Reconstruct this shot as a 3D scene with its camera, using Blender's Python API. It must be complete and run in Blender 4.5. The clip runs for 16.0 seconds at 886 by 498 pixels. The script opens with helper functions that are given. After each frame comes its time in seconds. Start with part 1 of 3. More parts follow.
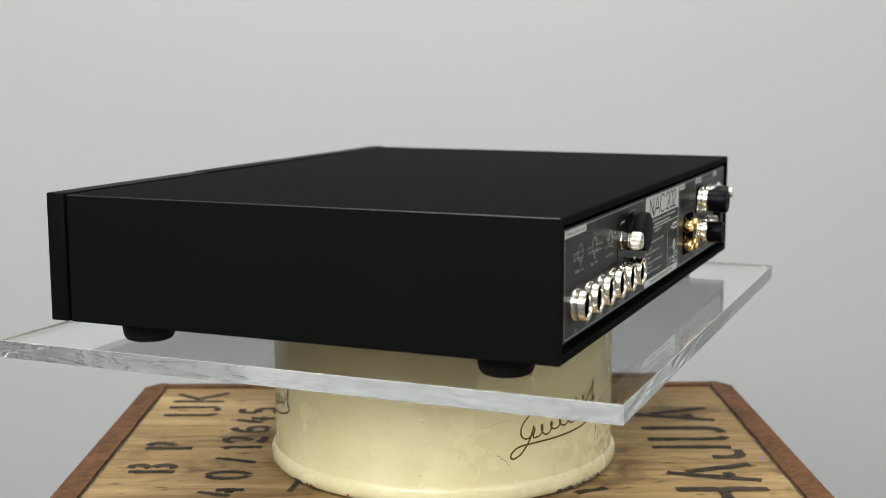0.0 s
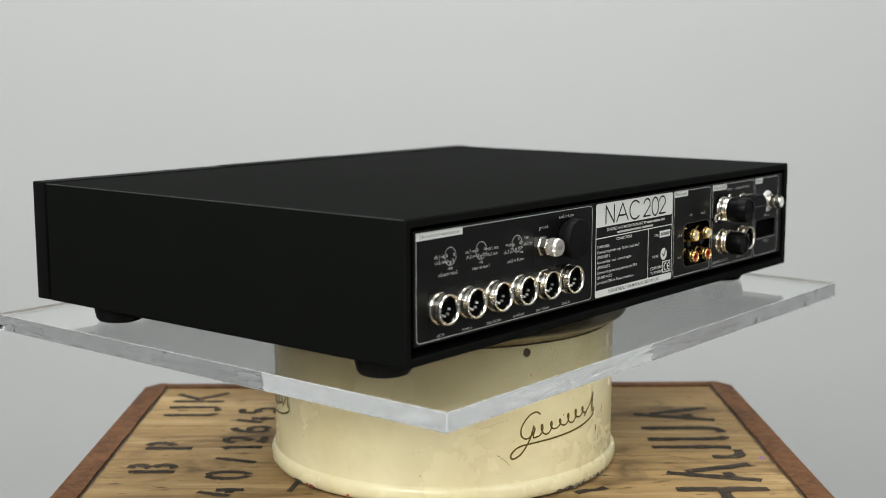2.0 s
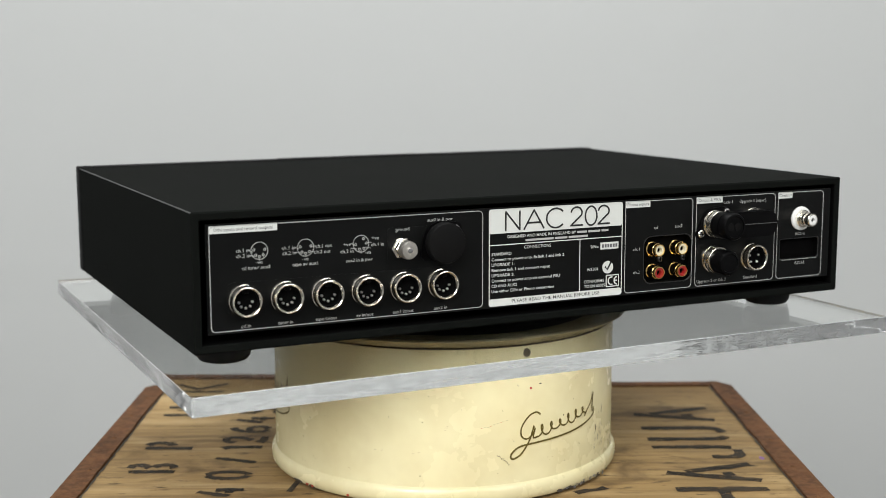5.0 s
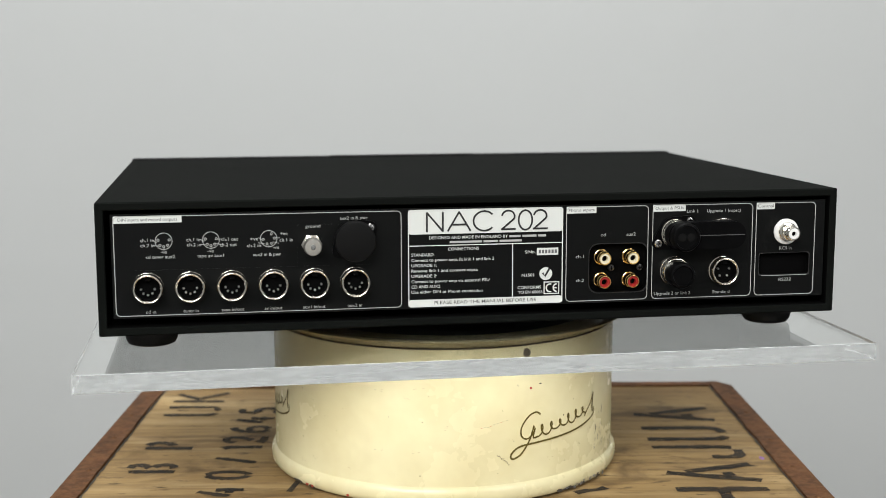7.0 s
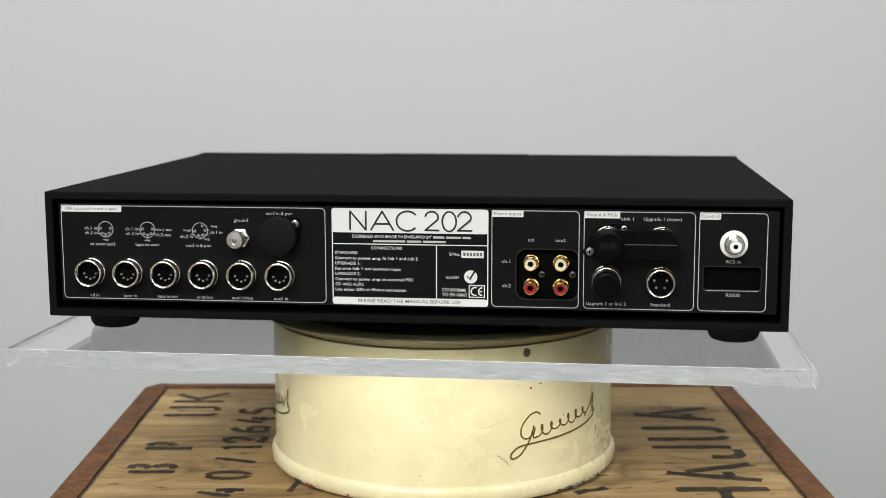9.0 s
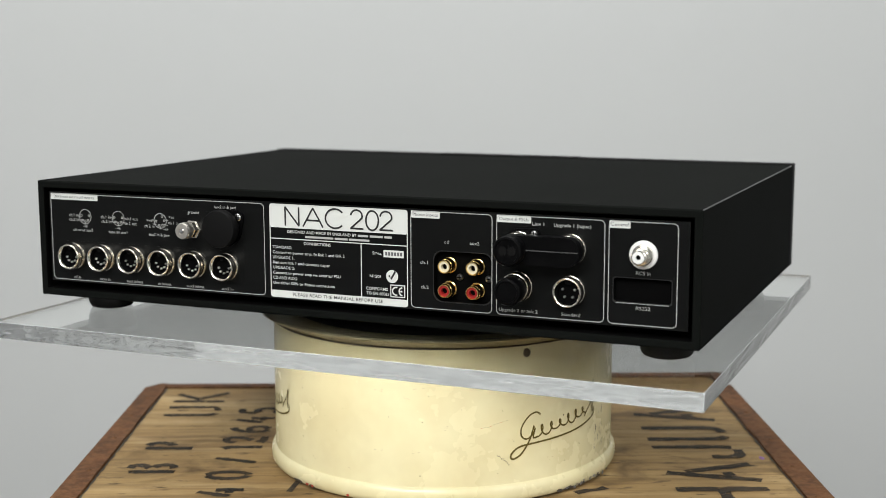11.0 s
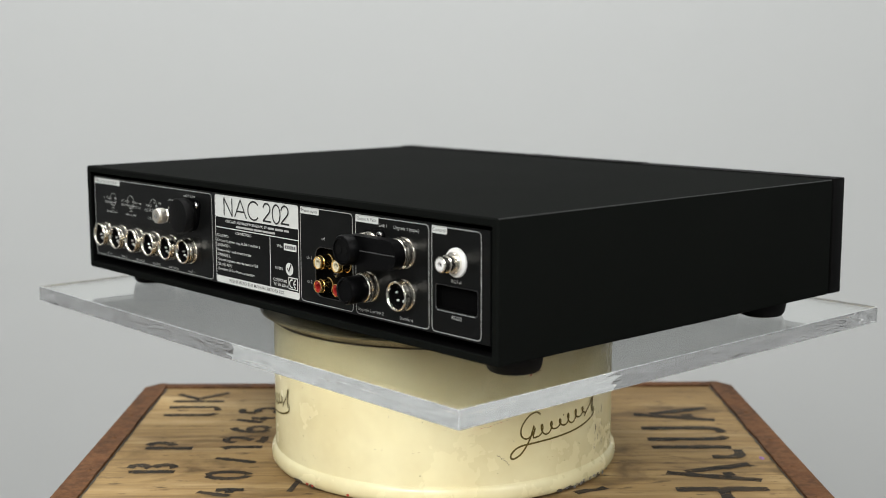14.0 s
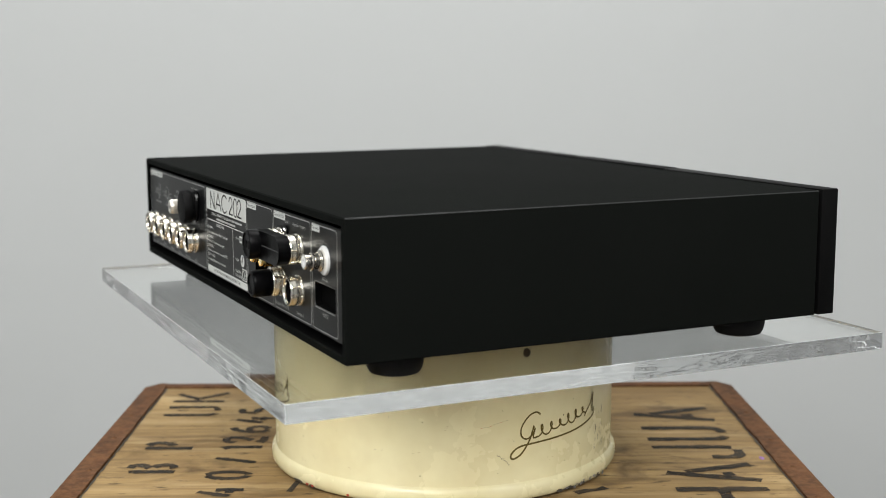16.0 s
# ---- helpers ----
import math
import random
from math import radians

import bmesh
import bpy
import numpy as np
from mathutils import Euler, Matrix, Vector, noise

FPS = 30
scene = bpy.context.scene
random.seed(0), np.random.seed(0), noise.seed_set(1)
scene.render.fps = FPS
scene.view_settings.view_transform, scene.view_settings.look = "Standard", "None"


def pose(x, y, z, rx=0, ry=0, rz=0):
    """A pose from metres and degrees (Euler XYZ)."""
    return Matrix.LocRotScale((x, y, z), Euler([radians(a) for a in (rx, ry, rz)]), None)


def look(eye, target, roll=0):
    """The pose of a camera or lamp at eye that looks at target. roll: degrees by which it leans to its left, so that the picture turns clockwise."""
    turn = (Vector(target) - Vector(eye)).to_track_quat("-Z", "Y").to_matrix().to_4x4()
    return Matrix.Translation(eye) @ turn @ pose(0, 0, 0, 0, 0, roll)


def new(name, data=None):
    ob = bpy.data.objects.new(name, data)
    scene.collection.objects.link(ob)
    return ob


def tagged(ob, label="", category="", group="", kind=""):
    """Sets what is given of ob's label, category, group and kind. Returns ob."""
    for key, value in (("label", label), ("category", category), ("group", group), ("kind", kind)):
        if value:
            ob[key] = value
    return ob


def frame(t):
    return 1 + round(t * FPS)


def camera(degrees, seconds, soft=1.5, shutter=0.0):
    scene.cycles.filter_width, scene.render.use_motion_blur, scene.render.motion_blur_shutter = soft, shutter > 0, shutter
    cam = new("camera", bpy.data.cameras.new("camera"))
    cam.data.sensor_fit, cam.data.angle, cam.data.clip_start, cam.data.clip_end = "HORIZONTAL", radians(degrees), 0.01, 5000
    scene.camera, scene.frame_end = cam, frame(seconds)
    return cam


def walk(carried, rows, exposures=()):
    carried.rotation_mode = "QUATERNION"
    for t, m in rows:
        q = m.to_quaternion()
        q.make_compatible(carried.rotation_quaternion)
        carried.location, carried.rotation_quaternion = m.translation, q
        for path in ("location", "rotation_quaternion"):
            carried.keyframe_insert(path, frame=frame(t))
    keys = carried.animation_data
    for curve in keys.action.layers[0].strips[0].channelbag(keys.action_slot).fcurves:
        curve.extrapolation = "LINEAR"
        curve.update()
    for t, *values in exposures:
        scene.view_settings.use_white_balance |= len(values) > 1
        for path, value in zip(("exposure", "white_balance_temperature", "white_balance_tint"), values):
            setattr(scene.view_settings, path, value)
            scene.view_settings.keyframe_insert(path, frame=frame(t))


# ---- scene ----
from mathutils import geometry

TOP = 0.60            # top of the crate above the floor
BASE = TOP + 0.1115   # top of the acrylic plate, on which the feet rest
AXIS_DEG, RATE = 67.12, -8.233   # the turntable's angle at the start, degrees a second

# ---------------------------------------------------------------- camera
cam = camera(37.82, 16.0, soft=0.8)
scene.cycles.max_bounces, scene.cycles.transmission_bounces, scene.cycles.glossy_bounces = 28, 28, 20
cam.data.dof.use_dof, cam.data.dof.focus_distance, cam.data.dof.aperture_fstop = True, 0.76, 9.5
EYE = (0.0, -0.8897, TOP + 0.2767)
AIM = (EYE[0], EYE[1] + math.cos(radians(8.4224)), EYE[2] - math.sin(radians(8.4224)))
walk(cam, [(0.0, look(EYE, AIM, -0.12)), (16.0, look(EYE, AIM, -0.12))], exposures=[(0.0, -0.30), (16.0, -0.30)])

# ---------------------------------------------------------------- light
world = bpy.data.worlds.new("world")
scene.world = world
world.use_nodes = True
world.node_tree.nodes["Background"].inputs[0].default_value = (0.8, 0.85, 0.9, 1)
world.node_tree.nodes["Background"].inputs[1].default_value = 0.05


def area(name, eye, target, sx, sy, watts, colour):
    d = bpy.data.lights.new(name, "AREA")
    d.shape, d.size, d.size_y, d.energy, d.color = "RECTANGLE", sx, sy, watts, colour
    ob = new(name, d)
    ob.matrix_basis = look(eye, target)
    return ob


area("ceiling_softbox", (-0.1, 0.15, 2.6), (-0.05, 0.4, 0.6), 1.4, 1.0, 28, (1.0, 1.0, 0.99))
area("front_softbox", (-0.6, -1.95, 2.1), (0.0, 0.0, 0.75), 1.6, 1.0, 71, (1.0, 1.0, 0.99))
# added fill without a known source, brightens drum and case from the right
area("side_fill", (1.45, -1.6, 1.9), (0.0, 0.0, 0.75), 0.9, 0.9, 19, (1.0, 1.0, 0.99))


# ---------------------------------------------------------------- materials
def mat(name, colour, rough=0.5, metal=0.0, spec=0.5, other=None, vscale=8.0, vary=0.5, grain=None, gscale=200.0, gmix=0.0,
        bump=0.0, bscale=300.0, bdetail=3.0, stretch=(1, 1, 1), rvary=0.0, lo=0.35, hi=0.65, stain=None):
    """A surface with two scales of variation: broad patches towards `other`, and a fine grain."""
    m = bpy.data.materials.new(name)
    m.use_nodes = True
    nt, n = m.node_tree, m.node_tree.nodes
    b = n["Principled BSDF"]
    b.inputs["Base Color"].default_value = (*colour, 1)
    b.inputs["Roughness"].default_value, b.inputs["Metallic"].default_value = rough, metal
    b.inputs["Specular IOR Level"].default_value = spec
    co, mp = n.new("ShaderNodeTexCoord"), n.new("ShaderNodeMapping")
    mp.inputs["Scale"].default_value = stretch
    nt.links.new(co.outputs["Object"], mp.inputs["Vector"])

    def tex(scale, detail=4.0, rough_=0.6):
        t = n.new("ShaderNodeTexNoise")
        t.inputs["Scale"].default_value, t.inputs["Detail"].default_value, t.inputs["Roughness"].default_value = scale, detail, rough_
        nt.links.new(mp.outputs["Vector"], t.inputs["Vector"])
        return t

    def ramp(t, a, c):
        r = n.new("ShaderNodeMapRange")
        r.inputs["From Min"].default_value, r.inputs["From Max"].default_value = lo, hi
        r.inputs["To Min"].default_value, r.inputs["To Max"].default_value = a, c
        nt.links.new(t.outputs["Fac"], r.inputs["Value"])
        return r

    def mix(a, c, fac):
        x = n.new("ShaderNodeMix")
        x.data_type = "RGBA"
        nt.links.new(fac, x.inputs["Factor"])
        if isinstance(a, tuple):
            x.inputs[6].default_value = (*a, 1)
        else:
            nt.links.new(a, x.inputs[6])
        x.inputs[7].default_value = (*c, 1)
        return x.outputs[2]

    out = colour
    if other:
        out = mix(out, other, ramp(tex(vscale), 0.0, vary).outputs["Result"])
    if grain:
        out = mix(out, grain, ramp(tex(gscale, 2.0), 0.0, gmix).outputs["Result"])
    if stain:
        t = n.new("ShaderNodeTexNoise")
        t.inputs["Scale"].default_value, t.inputs["Detail"].default_value, t.inputs["Roughness"].default_value = stain[1], 5.0, 0.65
        nt.links.new(co.outputs["Object"], t.inputs["Vector"])
        out = mix(out, stain[0], ramp(t, 0.0, stain[2]).outputs["Result"])
    if not isinstance(out, tuple):
        nt.links.new(out, b.inputs["Base Color"])
    if rvary:
        nt.links.new(ramp(tex(vscale * 1.7), rough - rvary, rough + rvary).outputs["Result"], b.inputs["Roughness"])
    if bump:
        u = n.new("ShaderNodeBump")
        u.inputs["Strength"].default_value, u.inputs["Distance"].default_value = bump, 0.001
        nt.links.new(tex(bscale, bdetail).outputs["Fac"], u.inputs["Height"])
        nt.links.new(u.outputs["Normal"], b.inputs["Normal"])
    return m


def glass(name, rough, bump=0.0, stretch=(1, 1, 1)):
    m = mat(name, (0.975, 0.99, 0.985), rough, 0.0, 0.5, bump=bump, bscale=52.0, bdetail=1.0, stretch=stretch)
    for n in m.node_tree.nodes:
        if n.bl_idname == "ShaderNodeTexNoise":
            n.inputs["Distortion"].default_value = 1.3
    b = m.node_tree.nodes["Principled BSDF"]
    b.inputs["Transmission Weight"].default_value, b.inputs["IOR"].default_value = 1.0, 1.49
    return m


def wood(name):
    """Old plywood: grain lines along x, soft brown patches, dark smudges and fine pores."""
    m = mat(name, (0.40, 0.275, 0.125), 0.68, spec=0.25)
    nt, n = m.node_tree, m.node_tree.nodes
    co = n.new("ShaderNodeTexCoord")

    def layer(below, colour, scale, stretch, lo, hi, amount, detail=4.0, warp=0.0):
        mp, t, r, x = (n.new("ShaderNode" + k) for k in ("Mapping", "TexNoise", "MapRange", "Mix"))
        mp.inputs["Scale"].default_value = stretch
        nt.links.new(co.outputs["Object"], mp.inputs["Vector"])
        nt.links.new(mp.outputs["Vector"], t.inputs["Vector"])
        for key, value in (("Scale", scale), ("Detail", detail), ("Roughness", 0.6), ("Distortion", warp)):
            t.inputs[key].default_value = value
        for key, value in (("From Min", lo), ("From Max", hi), ("To Max", amount)):
            r.inputs[key].default_value = value
        nt.links.new(t.outputs["Fac"], r.inputs["Value"])
        x.data_type = "RGBA"
        nt.links.new(r.outputs["Result"], x.inputs["Factor"])
        if isinstance(below, tuple):
            x.inputs[6].default_value = (*below, 1)
        else:
            nt.links.new(below, x.inputs[6])
        x.inputs[7].default_value = (*colour, 1)
        return x.outputs[2], t.outputs["Fac"]
    out, _ = layer((0.42, 0.285, 0.125), (0.22, 0.135, 0.052), 8.0, (0.7, 1.0, 1.0), 0.36, 0.66, 0.95, 5.0, 0.6)
    out, _ = layer(out, (0.52, 0.385, 0.20), 24.0, (0.3, 1.6, 1.0), 0.52, 0.72, 0.75)
    out, lines = layer(out, (0.14, 0.085, 0.034), 95.0, (0.07, 1.5, 1.0), 0.46, 0.72, 0.70, 3.0, 0.3)
    out, _ = layer(out, (0.09, 0.052, 0.022), 17.0, (0.8, 1.1, 1.0), 0.53, 0.72, 0.80, 6.0, 1.0)
    out, _ = layer(out, (0.05, 0.03, 0.014), 150.0, (0.35, 1.0, 1.0), 0.60, 0.72, 0.85, 3.0)
    nt.links.new(out, n["Principled BSDF"].inputs["Base Color"])
    u = n.new("ShaderNodeBump")
    u.inputs["Strength"].default_value, u.inputs["Distance"].default_value = 0.45, 0.001
    nt.links.new(lines, u.inputs["Height"])
    nt.links.new(u.outputs["Normal"], n["Principled BSDF"].inputs["Normal"])
    return m


def worn_through(m, scale, lo, hi):
    """Ink that has rubbed off in small patches."""
    nt, n = m.node_tree, m.node_tree.nodes
    co, t, r = (n.new("ShaderNode" + k) for k in ("TexCoord", "TexNoise", "MapRange"))
    t.inputs["Scale"].default_value, t.inputs["Detail"].default_value, t.inputs["Roughness"].default_value = scale, 5.0, 0.7
    r.inputs["From Min"].default_value, r.inputs["From Max"].default_value = lo, hi
    nt.links.new(co.outputs["Object"], t.inputs["Vector"])
    nt.links.new(t.outputs["Fac"], r.inputs["Value"])
    nt.links.new(r.outputs["Result"], n["Principled BSDF"].inputs["Alpha"])
    return m


WALL = mat("grey_wall_paint", (0.60, 0.615, 0.61), 0.9, spec=0.2, other=(0.575, 0.59, 0.585), vscale=1.2, vary=0.7, bump=0.05, bscale=150)
CEIL = mat("white_ceiling_paint", (0.8, 0.8, 0.79), 0.9, spec=0.2, other=(0.76, 0.76, 0.75), vscale=2, bump=0.05)
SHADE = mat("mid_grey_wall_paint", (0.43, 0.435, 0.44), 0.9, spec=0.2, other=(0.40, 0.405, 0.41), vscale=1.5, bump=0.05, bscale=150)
FLOOR = mat("grey_floor", (0.16, 0.155, 0.15), 0.6, other=(0.12, 0.115, 0.11), vscale=3, bump=0.1)
CASE = mat("black_powder_coat", (0.0054, 0.0062, 0.0055), 0.75, spec=0.02, other=(0.0066, 0.0074, 0.0066), vscale=9, rvary=0.01, bump=0.12, bscale=1800)
# glossier, lighter black that puts the highlight on case edges and recess lips
EDGE = mat("glossy_edge_highlight", (0.012, 0.012, 0.012), 0.32, spec=0.6, other=(0.02, 0.02, 0.02), vscale=40)
FASCIA = mat("black_anodised_front", (0.003, 0.003, 0.003), 0.5, spec=0.06, other=(0.0055, 0.0055, 0.0055), vscale=12, bump=0.06, bscale=1500)
PANEL = mat("black_anodised_rear", (0.0040, 0.0043, 0.0042), 0.36, spec=0.14, other=(0.0046, 0.0049, 0.0047), vscale=14, rvary=0.02, bump=0.05, bscale=1600)
DARK = mat("dark_recess_and_shade", (0.0014, 0.0014, 0.0014), 0.8, spec=0.05, other=(0.0020, 0.0020, 0.0020), vscale=30)
PLASTIC = mat("black_moulded_plastic", (0.0018, 0.0018, 0.0020), 0.36, spec=0.09, other=(0.0026, 0.0026, 0.0028), vscale=60, rvary=0.06, bump=0.05, bscale=900)
RUBBER = mat("black_rubber", (0.0035, 0.0035, 0.0035), 0.6, spec=0.12, other=(0.005, 0.005, 0.005), vscale=80, bump=0.1, bscale=700)
NICKEL = mat("nickel", (0.84, 0.81, 0.73), 0.18, 1.0, other=(0.72, 0.68, 0.60), vscale=120, rvary=0.06, bump=0.03, bscale=900)
GOLD = mat("gold_plate", (0.83, 0.60, 0.24), 0.18, 1.0, other=(0.76, 0.53, 0.2), vscale=150, rvary=0.05)
STEEL = mat("screw_steel", (0.66, 0.66, 0.65), 0.25, 1.0, other=(0.5, 0.5, 0.5), vscale=200)
SATIN = mat("satin_nickel", (0.78, 0.75, 0.69), 0.36, 1.0, other=(0.7, 0.67, 0.6), vscale=150)
PIN = mat("bright_pin_metal", (0.86, 0.85, 0.82), 0.3, 1.0, other=(0.8, 0.79, 0.76), vscale=200)
GUNMETAL = mat("dark_screw_steel", (0.16, 0.16, 0.16), 0.3, 1.0, other=(0.10, 0.10, 0.10), vscale=200)
WHITE = mat("white_print", (0.67, 0.69, 0.66), 0.6, spec=0.2, other=(0.62, 0.64, 0.61), vscale=40)
INK = mat("grey_white_print_and_glint", (0.45, 0.46, 0.44), 0.6, spec=0.2, other=(0.38, 0.39, 0.38), vscale=60)
BLACKINK = mat("black_print", (0.02, 0.02, 0.02), 0.55, spec=0.3, other=(0.028, 0.028, 0.028), vscale=60)
SEAM = mat("worn_mould_seam", (0.09, 0.09, 0.09), 0.4, other=(0.05, 0.05, 0.05), vscale=120)
GREYINK = mat("grey_print", (0.10, 0.10, 0.105), 0.6, other=(0.15, 0.15, 0.155), vscale=90)
IVORY = mat("white_insulator", (0.74, 0.68, 0.50), 0.35, other=(0.68, 0.61, 0.44), vscale=150)
NYLON = mat("white_nylon", (0.82, 0.82, 0.80), 0.4, other=(0.76, 0.76, 0.74), vscale=120)
RED = mat("red_insulator", (0.30, 0.014, 0.012), 0.35, other=(0.22, 0.012, 0.01), vscale=150)
CREAM = mat("cream_enamel", (0.77, 0.72, 0.455), 0.25, spec=0.5, other=(0.68, 0.605, 0.345), vscale=17, vary=0.75, grain=(0.50, 0.41, 0.22), gscale=48, gmix=0.12,
            rvary=0.06, bump=0.06, bscale=90)
CHIP_SHADE = mat("dark_chip_and_shade", (0.055, 0.045, 0.03), 0.7, other=(0.10, 0.075, 0.05), vscale=160)
# lid cream: grime, and the amplifier's shade put in as a darker base
LID = mat("shaded_grimy_cream", (0.50, 0.455, 0.29), 0.16, spec=0.5, other=(0.36, 0.32, 0.20), vscale=26, vary=0.9, grain=(0.24, 0.20, 0.12), gscale=90, gmix=0.25, rvary=0.06, bump=0.06, bscale=90)
SMUDGE = mat("dull_brown_smudge", (0.56, 0.48, 0.27), 0.5, other=(0.46, 0.38, 0.20), vscale=200)
SCUFF = mat("grey_scuff", (0.40, 0.35, 0.22), 0.6, other=(0.26, 0.22, 0.14), vscale=200)
BARE = mat("bare_grey_metal", (0.42, 0.42, 0.43), 0.4, 0.6, other=(0.15, 0.14, 0.13), vscale=220, vary=0.9)
REDCHIP = mat("red_paint_chip", (0.45, 0.07, 0.04), 0.6, other=(0.35, 0.05, 0.03), vscale=160)
VIOLET = mat("violet_paint", (0.22, 0.10, 0.30), 0.6, other=(0.3, 0.16, 0.36), vscale=300)
EMBLEM = mat("olive_brown_transfer", (0.10, 0.075, 0.014), 0.6, spec=0.25, other=(0.14, 0.105, 0.025), vscale=200)
PLY = wood("aged_plywood")
RUST = mat("rusty_edging", (0.135, 0.056, 0.022), 0.75, spec=0.2, other=(0.045, 0.021, 0.011), vscale=30, vary=0.9, grain=(0.21, 0.105, 0.045), gscale=190, gmix=0.5,
           bump=0.7, bscale=220)
STENCIL = mat("faded_stencil_ink", (0.026, 0.023, 0.019), 0.75, spec=0.2, other=(0.11, 0.075, 0.04), vscale=55, vary=0.55, grain=(0.17, 0.11, 0.06), gscale=260, gmix=0.3,
              stretch=(0.5, 2, 2), lo=0.45, hi=0.75)
worn_through(STENCIL, 170.0, 0.27, 0.47)
ACRYLIC = glass("clear_acrylic", 0.0)
ACRYLIC_EDGE = glass("sawn_acrylic_edge", 0.0, 1.15, (0.36, 0.36, 2.4))
ACRYLIC_ARRIS = mat("frosted_acrylic_arris", (0.85, 0.87, 0.88), 0.35, other=(0.8, 0.82, 0.83), vscale=80)


# ---------------------------------------------------------------- mesh helpers
def part(name, bm, material, parent=None, label="", at=None, smooth=True):
    """One mesh object, under a thing or a part. bm: a bmesh, or a mesh to share."""
    if isinstance(bm, bpy.types.Mesh):
        me = bm
    else:
        me = bpy.data.meshes.new(name)
        bmesh.ops.recalc_face_normals(bm, faces=bm.faces)
        if smooth:
            for f in bm.faces:
                f.smooth = True
            for e in bm.edges:
                e.smooth = len(e.link_faces) == 2 and e.calc_face_angle(9) < 0.6
        bm.to_mesh(me)
        bm.free()
        for m in material if isinstance(material, (list, tuple)) else (material,):
            me.materials.append(m)
    ob = new(name, me)
    ob.parent = parent
    if at is not None:
        ob.matrix_basis = at
    return tagged(ob, label)


def box(bm, x0, x1, y0, y1, z0, z1, bevel=0.0, seg=2):
    made = bmesh.ops.create_cube(bm, size=1.0)["verts"]
    bmesh.ops.transform(bm, verts=made, matrix=Matrix.LocRotScale(((x0 + x1) / 2, (y0 + y1) / 2, (z0 + z1) / 2), None, (x1 - x0, y1 - y0, z1 - z0)))
    if bevel:
        bmesh.ops.bevel(bm, geom=list({e for v in made for e in v.link_edges}), offset=bevel, segments=seg, profile=0.5, affect="EDGES")
    return bm


def boxed(*a, **k):
    return box(bmesh.new(), *a, **k)


def lathe(profile, seg=40, closed=False):
    """Turn (radius, height) points round z."""
    bm = bmesh.new()
    rings = []
    for r, z in profile:
        if r < 1e-6:
            rings.append([bm.verts.new((0, 0, z))])
        else:
            rings.append([bm.verts.new((r * math.cos(a * math.tau / seg), r * math.sin(a * math.tau / seg), z)) for a in range(seg)])
    pairs = list(zip(rings, rings[1:] + (rings[:1] if closed else [])))
    for a, b in pairs if closed else pairs[:len(rings) - 1]:
        for i in range(seg):
            j = (i + 1) % seg
            q = [a[i % len(a)], a[j % len(a)], b[j % len(b)], b[i % len(b)]]
            q = [v for k, v in enumerate(q) if v not in q[:k]]
            if len(q) > 2:
                bm.faces.new(q)
    return bm


def rounded(x0, x1, z0, z1, r, seg=5):
    """Points of a rounded rectangle, anticlockwise."""
    pts = []
    for cx, cz, a0 in ((x1 - r, z0 + r, -90), (x1 - r, z1 - r, 0), (x0 + r, z1 - r, 90), (x0 + r, z0 + r, 180)):
        for k in range(seg + 1):
            a = radians(a0 + 90 * k / seg)
            pts.append((cx + r * math.cos(a), cz + r * math.sin(a)))
    return pts


def slab(bm, pts, z0, z1):
    """A prism over a flat outline in x and y."""
    lo, hi = [bm.verts.new((x, y, z0)) for x, y in pts], [bm.verts.new((x, y, z1)) for x, y in pts]
    bm.faces.new(hi), bm.faces.new(lo[::-1])
    for i in range(len(pts)):
        j = (i + 1) % len(pts)
        bm.faces.new((lo[i], lo[j], hi[j], hi[i]))
    return bm


def stroke(bm, pts, width, place=None, closed=False, jitter=0.0, lift=0.0):
    """A flat ribbon of that width along a line, rising by a tenth of a millimetre; place turns (u, v, height) into a point."""
    place = place or (lambda u, v, h=0.0: (u, v, h))
    n = len(pts)
    sides = []
    for i, (x, y) in enumerate(pts):
        a, b = pts[i - 1] if i or closed else pts[0], pts[(i + 1) % n] if i < n - 1 or closed else pts[i]
        d = Vector((b[0] - a[0], b[1] - a[1])).normalized()
        w = width / 2 * (1 + random.uniform(-jitter, jitter))
        h = lift + 0.00012 * i / n
        sides.append((bm.verts.new(place(x - d.y * w, y + d.x * w, h)), bm.verts.new(place(x + d.y * w, y - d.x * w, h))))
    for i in range(n if closed else n - 1):
        (a, b), (c, d) = sides[i], sides[(i + 1) % n]
        bm.faces.new((a, b, d, c))
    return bm


def arc(cx, cy, rx, ry, a0, a1, n=14):
    return [(cx + rx * math.cos(radians(a0 + (a1 - a0) * k / n)), cy + ry * math.sin(radians(a0 + (a1 - a0) * k / n))) for k in range(n + 1)]


def smooth_line(pts, n=6):
    """A Catmull-Rom line through the points."""
    out = []
    for i in range(len(pts) - 1):
        p = [Vector(pts[max(0, min(len(pts) - 1, i + k))]) for k in (-1, 0, 1, 2)]
        for k in range(n):
            t = k / n
            out.append(tuple(0.5 * (2 * p[1] + (p[2] - p[0]) * t + (2 * p[0] - 5 * p[1] + 4 * p[2] - p[3]) * t * t + (3 * p[1] - p[0] - 3 * p[2] + p[3]) * t ** 3)))
    return out + [tuple(pts[-1])]


